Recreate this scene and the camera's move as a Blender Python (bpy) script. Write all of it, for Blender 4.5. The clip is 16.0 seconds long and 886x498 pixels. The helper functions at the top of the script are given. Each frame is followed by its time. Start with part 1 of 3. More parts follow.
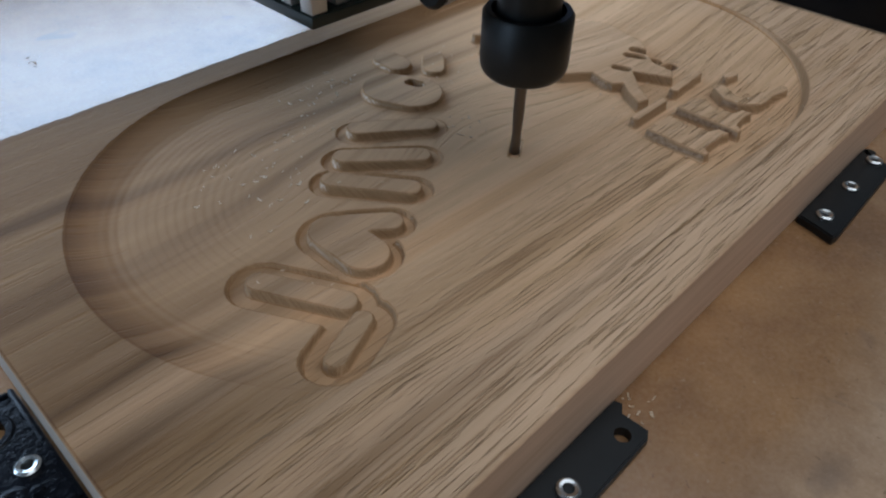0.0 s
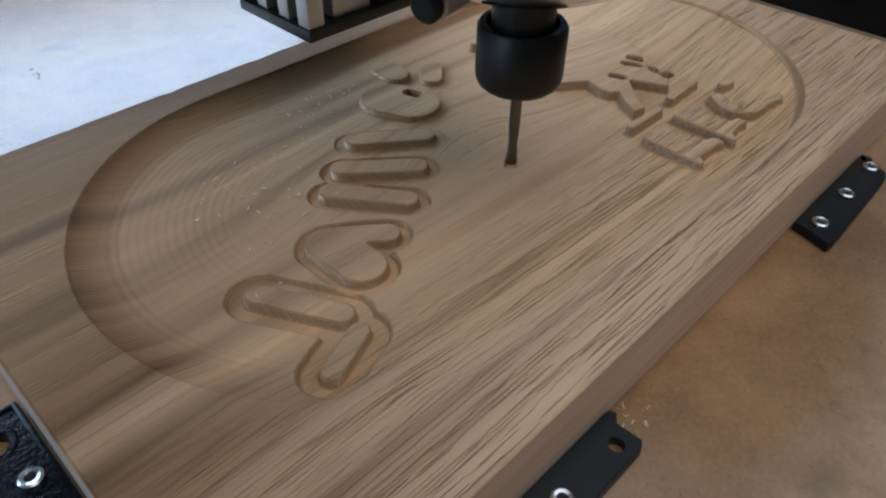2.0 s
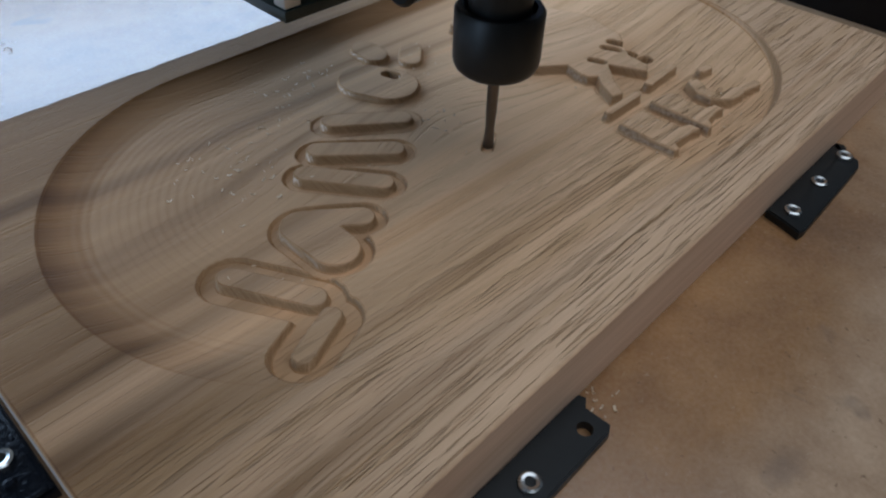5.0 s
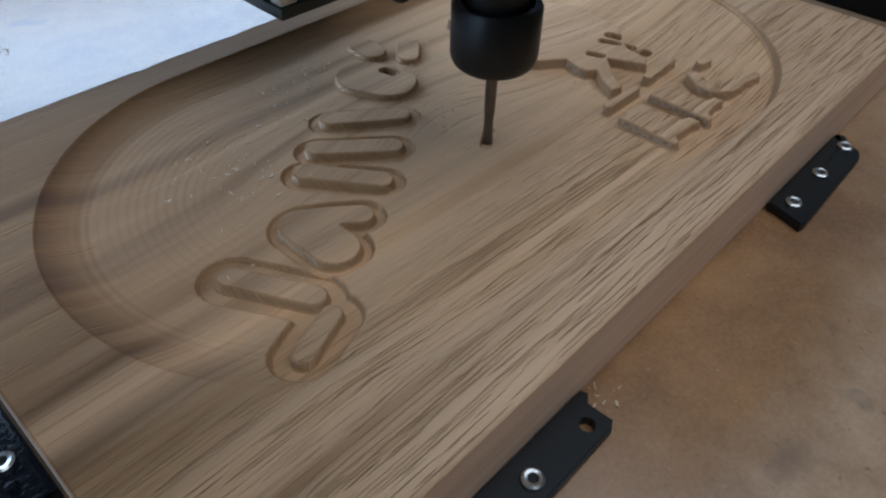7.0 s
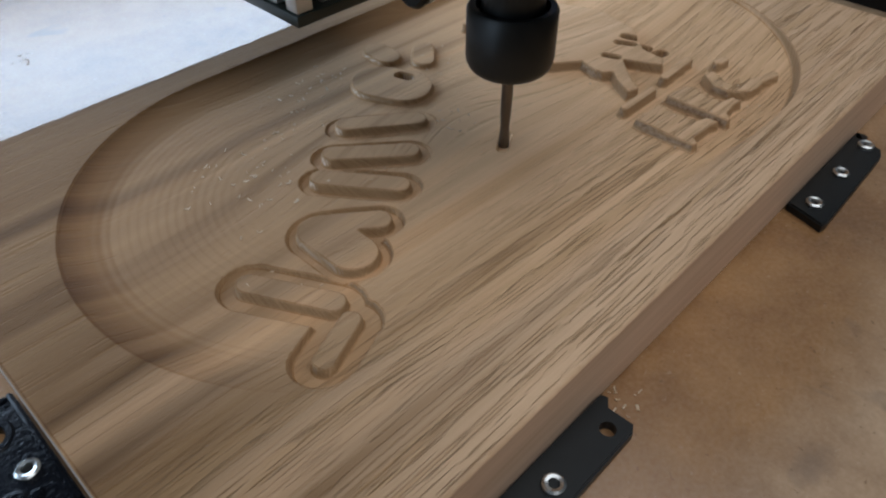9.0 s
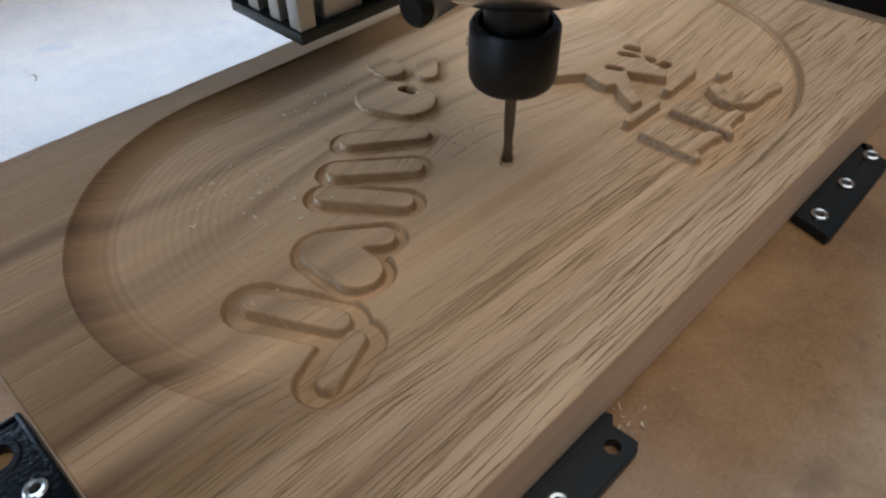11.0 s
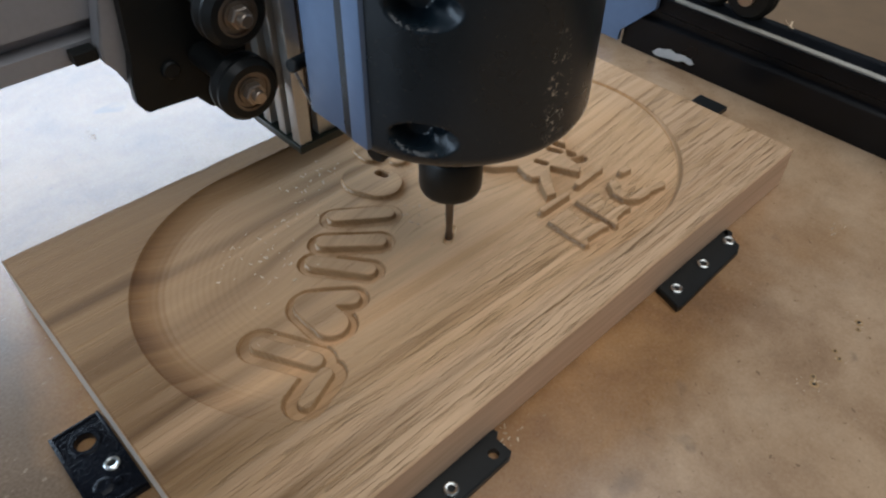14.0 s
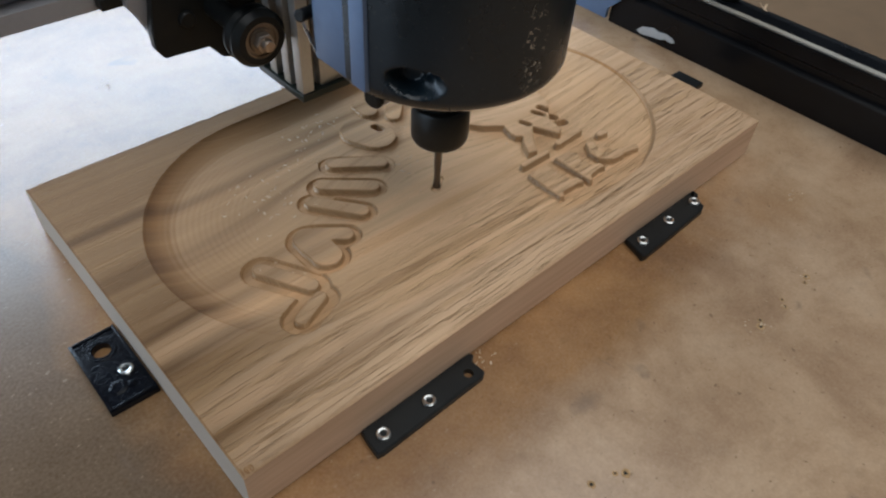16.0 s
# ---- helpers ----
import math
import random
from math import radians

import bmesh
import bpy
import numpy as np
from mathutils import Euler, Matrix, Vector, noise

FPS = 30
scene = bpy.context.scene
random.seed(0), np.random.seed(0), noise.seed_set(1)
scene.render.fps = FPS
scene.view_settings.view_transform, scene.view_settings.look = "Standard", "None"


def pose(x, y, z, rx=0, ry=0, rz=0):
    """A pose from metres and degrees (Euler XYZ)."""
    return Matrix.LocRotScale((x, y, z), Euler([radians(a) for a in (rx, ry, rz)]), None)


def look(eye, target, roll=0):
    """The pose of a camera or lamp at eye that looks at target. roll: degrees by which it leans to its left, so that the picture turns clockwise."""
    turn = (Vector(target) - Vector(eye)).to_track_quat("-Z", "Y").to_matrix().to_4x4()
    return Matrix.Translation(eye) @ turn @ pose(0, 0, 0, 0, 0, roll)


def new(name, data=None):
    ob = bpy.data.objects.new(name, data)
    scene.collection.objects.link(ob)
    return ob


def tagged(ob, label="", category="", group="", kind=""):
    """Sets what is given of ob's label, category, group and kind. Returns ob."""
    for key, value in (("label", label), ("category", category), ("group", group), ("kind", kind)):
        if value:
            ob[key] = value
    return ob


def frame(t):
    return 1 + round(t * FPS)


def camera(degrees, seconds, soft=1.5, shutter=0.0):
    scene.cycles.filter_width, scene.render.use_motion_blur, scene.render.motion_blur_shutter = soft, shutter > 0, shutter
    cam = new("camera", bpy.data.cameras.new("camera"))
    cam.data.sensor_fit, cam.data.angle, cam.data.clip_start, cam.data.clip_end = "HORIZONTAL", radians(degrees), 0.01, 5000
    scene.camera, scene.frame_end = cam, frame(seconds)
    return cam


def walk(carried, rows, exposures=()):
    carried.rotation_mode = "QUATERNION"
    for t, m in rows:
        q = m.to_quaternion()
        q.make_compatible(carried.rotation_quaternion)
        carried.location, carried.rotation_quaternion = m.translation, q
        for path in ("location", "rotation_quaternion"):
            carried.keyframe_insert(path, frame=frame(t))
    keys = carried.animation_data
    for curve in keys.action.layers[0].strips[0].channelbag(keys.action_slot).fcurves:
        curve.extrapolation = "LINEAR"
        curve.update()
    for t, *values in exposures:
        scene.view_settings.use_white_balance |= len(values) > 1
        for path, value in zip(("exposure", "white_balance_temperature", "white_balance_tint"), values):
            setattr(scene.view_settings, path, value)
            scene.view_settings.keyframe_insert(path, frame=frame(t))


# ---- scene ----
cam = camera(63.69, 16.0, soft=2.2)
# time, eye in metres, turn in degrees
ROWS = [
    (0.0, -0.0055, -0.0362, 0.1176, 49.10, -1.07, -45.44),
    (0.5, -0.0043, -0.0368, 0.1176, 49.01, -1.19, -45.76),
    (1.0, -0.0043, -0.0368, 0.1189, 48.99, -0.79, -45.66),
    (1.5, -0.0042, -0.0373, 0.1196, 49.21, -0.38, -45.41),
    (2.0, -0.0040, -0.0375, 0.1206, 49.14, -0.52, -45.34),
    (2.5, -0.0029, -0.0388, 0.1211, 48.81, -1.09, -45.43),
    (3.0, -0.0038, -0.0386, 0.1214, 48.62, -1.27, -45.36),
    (3.5, -0.0035, -0.0385, 0.1216, 48.30, -1.38, -45.48),
    (6.0, -0.0014, -0.0388, 0.1222, 47.22, -1.83, -46.14),
    (6.5, -0.0015, -0.0383, 0.1225, 47.05, -1.34, -46.15),
    (7.0, -0.0013, -0.0385, 0.1216, 47.11, -1.20, -46.27),
    (7.5, -0.0014, -0.0376, 0.1217, 46.84, -1.05, -46.44),
    (8.0, -0.0008, -0.0378, 0.1215, 46.97, -0.96, -46.42),
    (8.5, -0.0014, -0.0378, 0.1219, 47.15, -0.49, -45.99),
    (11.0, 0.0004, -0.0370, 0.1248, 47.42, 0.68, -45.58),
    (11.5, 0.0035, -0.0374, 0.1327, 48.29, 0.32, -45.48),
    (12.0, 0.0051, -0.0378, 0.1374, 49.14, 1.33, -44.92),
    (12.5, 0.0010, -0.0396, 0.1454, 47.12, 1.45, -44.66),
    (13.0, 0.0007, -0.0500, 0.1554, 47.91, 0.25, -44.79),
    (13.5, -0.0074, -0.0634, 0.1705, 48.47, -0.75, -45.20),
    (14.0, -0.0107, -0.0731, 0.1890, 46.18, -0.89, -43.39),
    (14.5, -0.0158, -0.0795, 0.1927, 45.80, -1.83, -43.11),
    (15.0, -0.0251, -0.0859, 0.1958, 45.68, -1.12, -41.40),
    (15.5, -0.0254, -0.0924, 0.1986, 45.44, -1.38, -42.07),
    (16.0, -0.0279, -0.0950, 0.1941, 45.15, -2.77, -42.34),
]
walk(cam, [(t, pose(x, y, z, rx, ry, rz)) for t, x, y, z, rx, ry, rz in ROWS],
     exposures=[(0, -0.62, 5660, 7), (1.5, -0.60, 5660, 7), (2.5, -0.48, 5680, 7), (3.5, -0.56, 5650, 7), (6.0, -0.70, 5480, 7), (8.0, -0.55, 5500, 6), (8.5, -0.48, 6000, 8), (11.0, -0.52, 6080, 8), (12.0, -0.50, 6090, 8), (13.0, -0.32, 6180, 8), (16.0, -0.23, 6340, 8)])

# ---- light ----
world = bpy.data.worlds.new("world")
scene.world = world
world.use_nodes = True
sky = world.node_tree.nodes.new("ShaderNodeTexSky")
sky.sky_type = "NISHITA"
sky.sun_disc = False
sky.sun_elevation, sky.sun_rotation = radians(40), radians(150)
world.node_tree.links.new(sky.outputs[0], world.node_tree.nodes["Background"].inputs[0])
world.node_tree.nodes["Background"].inputs[1].default_value = 0.1


def window_lamp(name, m, w, h, watts, colour):
    lamp = bpy.data.lights.new(name, "AREA")
    lamp.shape, lamp.size, lamp.size_y = "RECTANGLE", w, h
    lamp.energy, lamp.color = watts, colour
    ob = new(name, lamp)
    ob.matrix_world = m
    return ob


WIN = (-1.75, 0.92, 0.28, 0.90)  # x0, x1, z0, z1 of the window in the north wall
WEST = (-0.05, 1.15, 0.15, 1.0)  # y0, y1, z0, z1 of the window in the west wall
ROOF = (-0.7, 1.45, -1.5, 0.36)  # x0, x1, y0, y1 of a roof opening, added unseen for overhead light
window_lamp("north_window_light", look(((WIN[0] + WIN[1]) / 2, 1.22, (WIN[2] + WIN[3]) / 2), ((WIN[0] + WIN[1]) / 2, 0, (WIN[2] + WIN[3]) / 2)),
            WIN[1] - WIN[0], WIN[3] - WIN[2], 40, (0.66, 0.81, 1.0))
window_lamp("added_roof_fill", look(((ROOF[0] + ROOF[1]) / 2, (ROOF[2] + ROOF[3]) / 2, 1.69), ((ROOF[0] + ROOF[1]) / 2, (ROOF[2] + ROOF[3]) / 2, 0)),
            ROOF[1] - ROOF[0], ROOF[3] - ROOF[2], 25, (1.0, 0.98, 0.935))
window_lamp("west_window_light", look((-1.88, (WEST[0] + WEST[1]) / 2, (WEST[2] + WEST[3]) / 2), (0, (WEST[0] + WEST[1]) / 2, (WEST[2] + WEST[3]) / 2)),
            WEST[1] - WEST[0], WEST[3] - WEST[2], 15, (0.66, 0.81, 1.0))

# ---- materials ----


class Mat:
    """A node material with a Principled surface and short calls for its nodes."""

    def __init__(self, name, rough=0.5, metal=0.0, spec=0.5):
        self.m = bpy.data.materials.new(name)
        self.m.use_nodes = True
        self.t = self.m.node_tree
        self.b = self.t.nodes["Principled BSDF"]
        self.b.inputs["Roughness"].default_value = rough
        self.b.inputs["Metallic"].default_value = metal
        self.b.inputs["Specular IOR Level"].default_value = spec
        self.co = self.t.nodes.new("ShaderNodeTexCoord").outputs["Object"]

    def put(self, value, socket):
        if hasattr(value, "links"):
            self.t.links.new(value, socket)
        else:
            socket.default_value = value

    def mapped(self, scale, loc=(0, 0, 0), rot=(0, 0, 0), src=None):
        n = self.t.nodes.new("ShaderNodeMapping")
        self.put(src or self.co, n.inputs[0])
        n.inputs["Location"].default_value, n.inputs["Rotation"].default_value, n.inputs["Scale"].default_value = loc, rot, scale
        return n.outputs[0]

    def noise(self, vec, scale, detail=4, rough=0.55, dist=0.0):
        n = self.t.nodes.new("ShaderNodeTexNoise")
        self.put(vec, n.inputs["Vector"])
        n.inputs["Scale"].default_value, n.inputs["Detail"].default_value = scale, detail
        n.inputs["Roughness"].default_value, n.inputs["Distortion"].default_value = rough, dist
        return n.outputs["Fac"]

    def ramp(self, fac, *stops):
        n = self.t.nodes.new("ShaderNodeValToRGB")
        self.put(fac, n.inputs[0])
        e = n.color_ramp.elements
        while len(e) < len(stops):
            e.new(0.5)
        for i, (at, c) in enumerate(stops):
            e[i].position = at
            e[i].color = (*c, 1) if isinstance(c, tuple) else (c, c, c, 1)
        return n.outputs[0]

    def mix(self, fac, a, b, how="MIX"):
        n = self.t.nodes.new("ShaderNodeMix")
        n.data_type, n.blend_type = "RGBA", how
        self.put(fac, n.inputs[0])
        for v, s in ((a, n.inputs[6]), (b, n.inputs[7])):
            self.put((*v, 1) if isinstance(v, tuple) else v, s)
        return n.outputs[2]

    def math(self, op, a, b=0.0):
        n = self.t.nodes.new("ShaderNodeMath")
        n.operation = op
        self.put(a, n.inputs[0])
        self.put(b, n.inputs[1])
        return n.outputs[0]

    def colour(self, c):
        self.put((*c, 1) if isinstance(c, tuple) else c, self.b.inputs["Base Color"])
        return self

    def rough(self, r):
        self.put(r, self.b.inputs["Roughness"])
        return self

    def bump(self, h, strength, dist):
        n = self.t.nodes.new("ShaderNodeBump")
        n.inputs["Strength"].default_value, n.inputs["Distance"].default_value = strength, dist
        self.put(h, n.inputs["Height"])
        self.put(n.outputs[0], self.b.inputs["Normal"])
        return self


def plain(name, c, rough=0.5, metal=0.0, grain=0.12, scale=400, spec=0.5, bump=0.00006):
    """A plain material with fine grain and broad, faint blotches."""
    k = Mat(name, rough, metal, spec)
    f = k.noise(k.co, scale, 5)
    g = k.noise(k.co, scale / 14, 3)
    lo, hi = tuple(v * (1 - grain) for v in c), tuple(min(1, v * (1 + grain)) for v in c)
    k.colour(k.mix(0.35, k.ramp(g, (0.3, lo), (0.7, hi)), k.ramp(f, (0.3, lo), (0.7, hi))))
    k.rough(k.ramp(g, (0.3, max(0.02, rough - 0.06)), (0.7, min(1, rough + 0.08))))
    k.bump(f, 0.5, bump)
    return k.m


def oak_material():
    k = Mat("oak", 0.7, 0, 0.2)
    # ring coordinate: straight grain that bends round one place in the board
    sep = k.t.nodes.new("ShaderNodeSeparateXYZ")
    k.put(k.co, sep.inputs[0])
    x, y, z = sep.outputs
    wob = k.math("MULTIPLY", k.math("SUBTRACT", k.noise(k.mapped((4, 24, 10)), 1.0, 2, 0.5), 0.5), 0.0035)
    dy = k.math("SUBTRACT", y, 0.088)
    dx = k.math("SUBTRACT", x, 0.125)
    bulge = k.math("ADD", k.math("MULTIPLY", k.math("MULTIPLY", dx, dx), -420.0), k.math("MULTIPLY", k.math("MULTIPLY", dy, dy), -2600.0))
    ring = k.math("SUBTRACT", k.math("MULTIPLY", k.math("POWER", 2.718, bulge), 0.019), dy)
    ring = k.math("ADD", k.math("ADD", ring, wob), k.math("MULTIPLY", z, 0.8))
    turned = k.t.nodes.new("ShaderNodeCombineXYZ")
    k.put(x, turned.inputs[0])
    k.put(ring, turned.inputs[1])
    k.put(k.math("MULTIPLY", dy, 0.15), turned.inputs[2])
    v = turned.outputs[0]
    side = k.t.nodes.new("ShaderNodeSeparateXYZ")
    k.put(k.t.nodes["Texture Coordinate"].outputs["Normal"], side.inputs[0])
    bands = k.noise(k.mapped((2.2, 105, 40), src=v), 1.0, 3, 0.5)
    fibre = k.noise(k.mapped((14, 1700, 300), src=v), 1.0, 4, 0.65)
    broad = k.noise(k.mapped((4, 16, 16)), 1.0, 3)
    # pale sapwood; banded brown heartwood to one corner, carrying the left side's dimness too
    inner = k.math("ADD", k.math("MULTIPLY", y, 5.4), k.math("MULTIPLY", k.math("SUBTRACT", bands, 0.5), 1.3))
    inner = k.math("ADD", k.math("SUBTRACT", inner, k.math("MULTIPLY", x, 5.0)), 0.46)
    sap = k.ramp(bands, (0.32, (0.68, 0.435, 0.255)), (0.46, (0.80, 0.55, 0.35)), (0.58, (0.86, 0.60, 0.39)), (0.70, (0.73, 0.475, 0.285)))
    wide = k.noise(k.mapped((2.0, 78, 30), (0.3, 0.8, 0.1), src=v), 1.0, 2, 0.45)
    heart = k.ramp(wide, (0.36, (0.125, 0.066, 0.026)), (0.44, (0.21, 0.118, 0.052)), (0.54, (0.285, 0.172, 0.083)), (0.66, (0.24, 0.140, 0.065)), (0.74, (0.14, 0.073, 0.030)))
    milled = k.ramp(k.math("MULTIPLY", z, 50.0), (0.86, 1.0), (0.935, 0.0))  # freshly cut floor of the pocket: smoother and warmer
    base = k.mix(k.math("MULTIPLY", k.ramp(inner, (0.10, 0.0), (0.70, 1.0)), k.math("SUBTRACT", 1.0, k.math("MULTIPLY", milled, 0.16))), sap, heart)
    base = k.mix(milled, base, (1.09, 1.045, 0.965), "MULTIPLY")
    calm = k.math("SUBTRACT", 1.0, k.math("MULTIPLY", milled, 0.35))
    base = k.mix(k.math("MULTIPLY", calm, 0.5), base, k.ramp(fibre, (0.32, (0.78, 0.73, 0.67)), (0.62, (1.0, 1.0, 1.0))), "MULTIPLY")
    base = k.mix(0.6, base, k.ramp(broad, (0.3, (0.88, 0.84, 0.79)), (0.7, (1, 1, 1))), "MULTIPLY")
    # wood darker towards the far end: light falloff put into its colour
    base = k.mix(1.0, base, k.ramp(x, (0.11, (1.0, 0.985, 0.955)), (0.22, (0.86, 0.84, 0.81))), "MULTIPLY")
    flat = k.ramp(k.math("ABSOLUTE", side.outputs[2]), (0.80, 0.0), (0.97, 1.0))
    # rows of early wood, golden brown, carrying the long open pores
    rows = k.noise(k.mapped((2.0, 300, 60), (0.2, 0.5, 0.3), src=v), 1.0, 2, 0.45)
    early = k.math("MULTIPLY", k.ramp(rows, (0.46, 0.0), (0.56, 1.0)), flat)
    front = k.math("ADD", k.math("MULTIPLY", y, 10.0), k.math("MULTIPLY", k.math("SUBTRACT", broad, 0.5), 1.0))
    front = k.math("SUBTRACT", front, k.math("MULTIPLY", k.ramp(x, (0.10, 0.0), (0.22, 1.0)), 0.42))
    dense = k.ramp(front, (0.22, 1.0), (0.60, 0.16))
    gold = k.math("MULTIPLY", k.math("MULTIPLY", early, dense), k.ramp(k.noise(k.mapped((30, 300, 60), (0.6, 0.1, 0.2), src=v), 1.0, 3, 0.6), (0.40, 0.15), (0.60, 0.85)))
    base = k.mix(k.math("MULTIPLY", gold, 0.55), base, (0.52, 0.315, 0.15))
    pores = k.noise(k.mapped((55, 2300, 300), src=v), 1.0, 2, 0.5)
    flecks = k.math("MULTIPLY", k.ramp(pores, (0.565, 0.0), (0.63, 1.0)), k.math("MAXIMUM", k.ramp(rows, (0.44, 0.0), (0.53, 1.0)), k.ramp(y, (0.004, 0.75), (0.034, 0.0))))
    flecks = k.math("MULTIPLY", k.math("MULTIPLY", flecks, flat), dense)
    base = k.mix(k.math("MULTIPLY", flecks, k.ramp(y, (0.018, 0.78), (0.048, 0.38))), base, (0.37, 0.212, 0.094))
    # a few long, thin, broken dark lines
    thin = k.ramp(k.math("ABSOLUTE", k.math("SUBTRACT", rows, 0.5)), (0.004, 1.0), (0.020, 0.0))
    broken = k.noise(k.mapped((110, 420, 80), (0.6, 0.1, 0.2), src=v), 1.0, 4, 0.65)
    line = k.math("MULTIPLY", k.math("MULTIPLY", thin, k.ramp(broken, (0.42, 0.10), (0.54, 1.0))), flat)
    base = k.mix(k.math("MULTIPLY", k.math("MULTIPLY", line, calm), 0.42), base, (0.33, 0.185, 0.080))
    slope_dark = k.math("MULTIPLY", k.ramp(k.math("ABSOLUTE", side.outputs[0]), (0.07, 0.0), (0.36, 1.0)), k.ramp(k.math("ABSOLUTE", side.outputs[2]), (0.75, 0.0), (0.90, 1.0)))
    base = k.mix(slope_dark, base, k.ramp(fibre, (0.3, (0.58, 0.44, 0.27)), (0.7, (0.73, 0.59, 0.40))), "MULTIPLY")  # cut fibres darken, and the cove's shade is put into the colour
    sawn = k.math("MULTIPLY", k.ramp(k.math("ABSOLUTE", side.outputs[1]), (0.6, 0.0), (0.95, 0.75)), k.ramp(k.math("ABSOLUTE", side.outputs[2]), (0.2, 1.0), (0.5, 0.0)))
    base = k.mix(sawn, base, k.ramp(k.noise(k.mapped((14, 60, 420)), 1.0, 4, 0.6), (0.34, (0.66, 0.455, 0.305)), (0.64, (0.83, 0.61, 0.44))))  # smooth sawn edge
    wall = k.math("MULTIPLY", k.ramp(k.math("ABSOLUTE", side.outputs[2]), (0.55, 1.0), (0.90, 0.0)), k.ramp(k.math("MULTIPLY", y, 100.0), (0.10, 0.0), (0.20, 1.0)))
    base = k.mix(k.math("MULTIPLY", wall, 0.9), base, k.ramp(fibre, (0.3, (0.27, 0.15, 0.065)), (0.7, (0.44, 0.27, 0.135))))  # darkness of the steep carved walls put into the colour as brown
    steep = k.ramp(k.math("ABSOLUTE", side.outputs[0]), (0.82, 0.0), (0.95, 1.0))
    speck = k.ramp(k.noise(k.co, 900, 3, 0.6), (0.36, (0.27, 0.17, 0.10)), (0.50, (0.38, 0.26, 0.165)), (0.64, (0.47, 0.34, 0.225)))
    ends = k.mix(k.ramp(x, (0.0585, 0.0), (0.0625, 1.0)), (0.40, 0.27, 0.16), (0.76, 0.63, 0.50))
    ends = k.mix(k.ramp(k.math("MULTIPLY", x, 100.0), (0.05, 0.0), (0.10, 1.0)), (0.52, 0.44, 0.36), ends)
    base = k.mix(steep, base, k.mix(k.ramp(x, (0.130, 0.15), (0.145, 1.0)), ends, speck))  # end grain, grey on the sawn end; light on bright walls put in as pale
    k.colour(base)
    k.rough(k.ramp(fibre, (0.3, 0.62), (0.7, 0.78)))
    h = k.math("SUBTRACT", k.math("MULTIPLY", fibre, 0.35), k.math("MAXIMUM", k.math("MULTIPLY", line, 0.35), flecks))
    k.bump(k.math("MULTIPLY", h, calm), 1.0, 0.0005)
    return k.m


def mdf_material():
    k = Mat("spoilboard", 0.30, 0, 0.8)
    fine = k.noise(k.co, 900, 4)
    blot = k.noise(k.co, 13, 6, 0.62, 0.5)
    big = k.noise(k.mapped((1, 1, 1), (0.9, 2.1, 0)), 4.5, 4, 0.6)
    spots = k.noise(k.mapped((1, 1, 1), (3, 1, 0)), 45, 3, 0.6, 0.6)
    grime = k.noise(k.mapped((1, 1, 1), (5, 7, 0)), 90, 5, 0.7)
    c = k.ramp(blot, (0.30, (0.235, 0.13, 0.062)), (0.46, (0.39, 0.245, 0.135)), (0.58, (0.47, 0.325, 0.20)), (0.75, (0.55, 0.42, 0.30)))
    c = k.mix(0.45, c, k.ramp(big, (0.35, (0.27, 0.15, 0.07)), (0.52, (0.46, 0.31, 0.185)), (0.68, (0.56, 0.44, 0.33))))
    sep = k.t.nodes.new("ShaderNodeSeparateXYZ")
    k.put(k.co, sep.inputs[0])
    edge = k.noise(k.mapped((1, 1, 1), (2, 5, 0)), 16, 4, 0.6, 0.3)
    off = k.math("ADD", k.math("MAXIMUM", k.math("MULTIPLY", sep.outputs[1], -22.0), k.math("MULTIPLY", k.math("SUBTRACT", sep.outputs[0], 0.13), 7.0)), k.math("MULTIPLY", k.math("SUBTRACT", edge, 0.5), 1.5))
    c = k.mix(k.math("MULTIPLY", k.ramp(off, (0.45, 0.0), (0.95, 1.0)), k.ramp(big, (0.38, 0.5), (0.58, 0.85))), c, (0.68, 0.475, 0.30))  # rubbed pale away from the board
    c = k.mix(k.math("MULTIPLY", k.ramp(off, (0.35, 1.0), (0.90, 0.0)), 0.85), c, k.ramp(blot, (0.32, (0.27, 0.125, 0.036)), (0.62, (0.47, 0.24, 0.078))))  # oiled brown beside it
    c = k.mix(0.8, c, k.ramp(k.noise(k.mapped((1, 1, 1), (8, 3, 0)), 24, 6, 0.65, 0.4), (0.34, (0.52, 0.42, 0.33)), (0.52, (0.84, 0.79, 0.73)), (0.66, (1.0, 1.0, 1.0))), "MULTIPLY")
    worn_or_shaded = k.math("ADD", k.math("MULTIPLY", sep.outputs[0], -22.0), k.math("MULTIPLY", k.math("SUBTRACT", edge, 0.5), 1.0))
    c = k.mix(k.math("MULTIPLY", k.ramp(worn_or_shaded, (0.02, 0.0), (0.45, 1.0)), 0.94), c, k.ramp(blot, (0.35, (0.065, 0.042, 0.024)), (0.65, (0.12, 0.08, 0.046))))  # bed past the board's end: shade there put into the colour as darker brown
    c = k.mix(0.16, c, k.ramp(fine, (0.3, (0.24, 0.15, 0.08)), (0.7, (0.60, 0.44, 0.30))))
    mott = k.noise(k.mapped((1, 1, 1), (1, 9, 0)), 260, 5, 0.75)
    c = k.mix(0.22, c, k.ramp(mott, (0.36, (0.70, 0.66, 0.62)), (0.5, (0.98, 0.97, 0.96)), (0.66, (1.0, 1.0, 1.0))), "MULTIPLY")
    c = k.mix(k.math("MULTIPLY", k.ramp(grime, (0.52, 0.0), (0.70, 1.0)), 0.16), c, (0.20, 0.13, 0.08))
    c = k.mix(k.math("MULTIPLY", k.ramp(spots, (0.66, 0.0), (0.76, 1.0)), 0.55), c, (0.15, 0.11, 0.085))
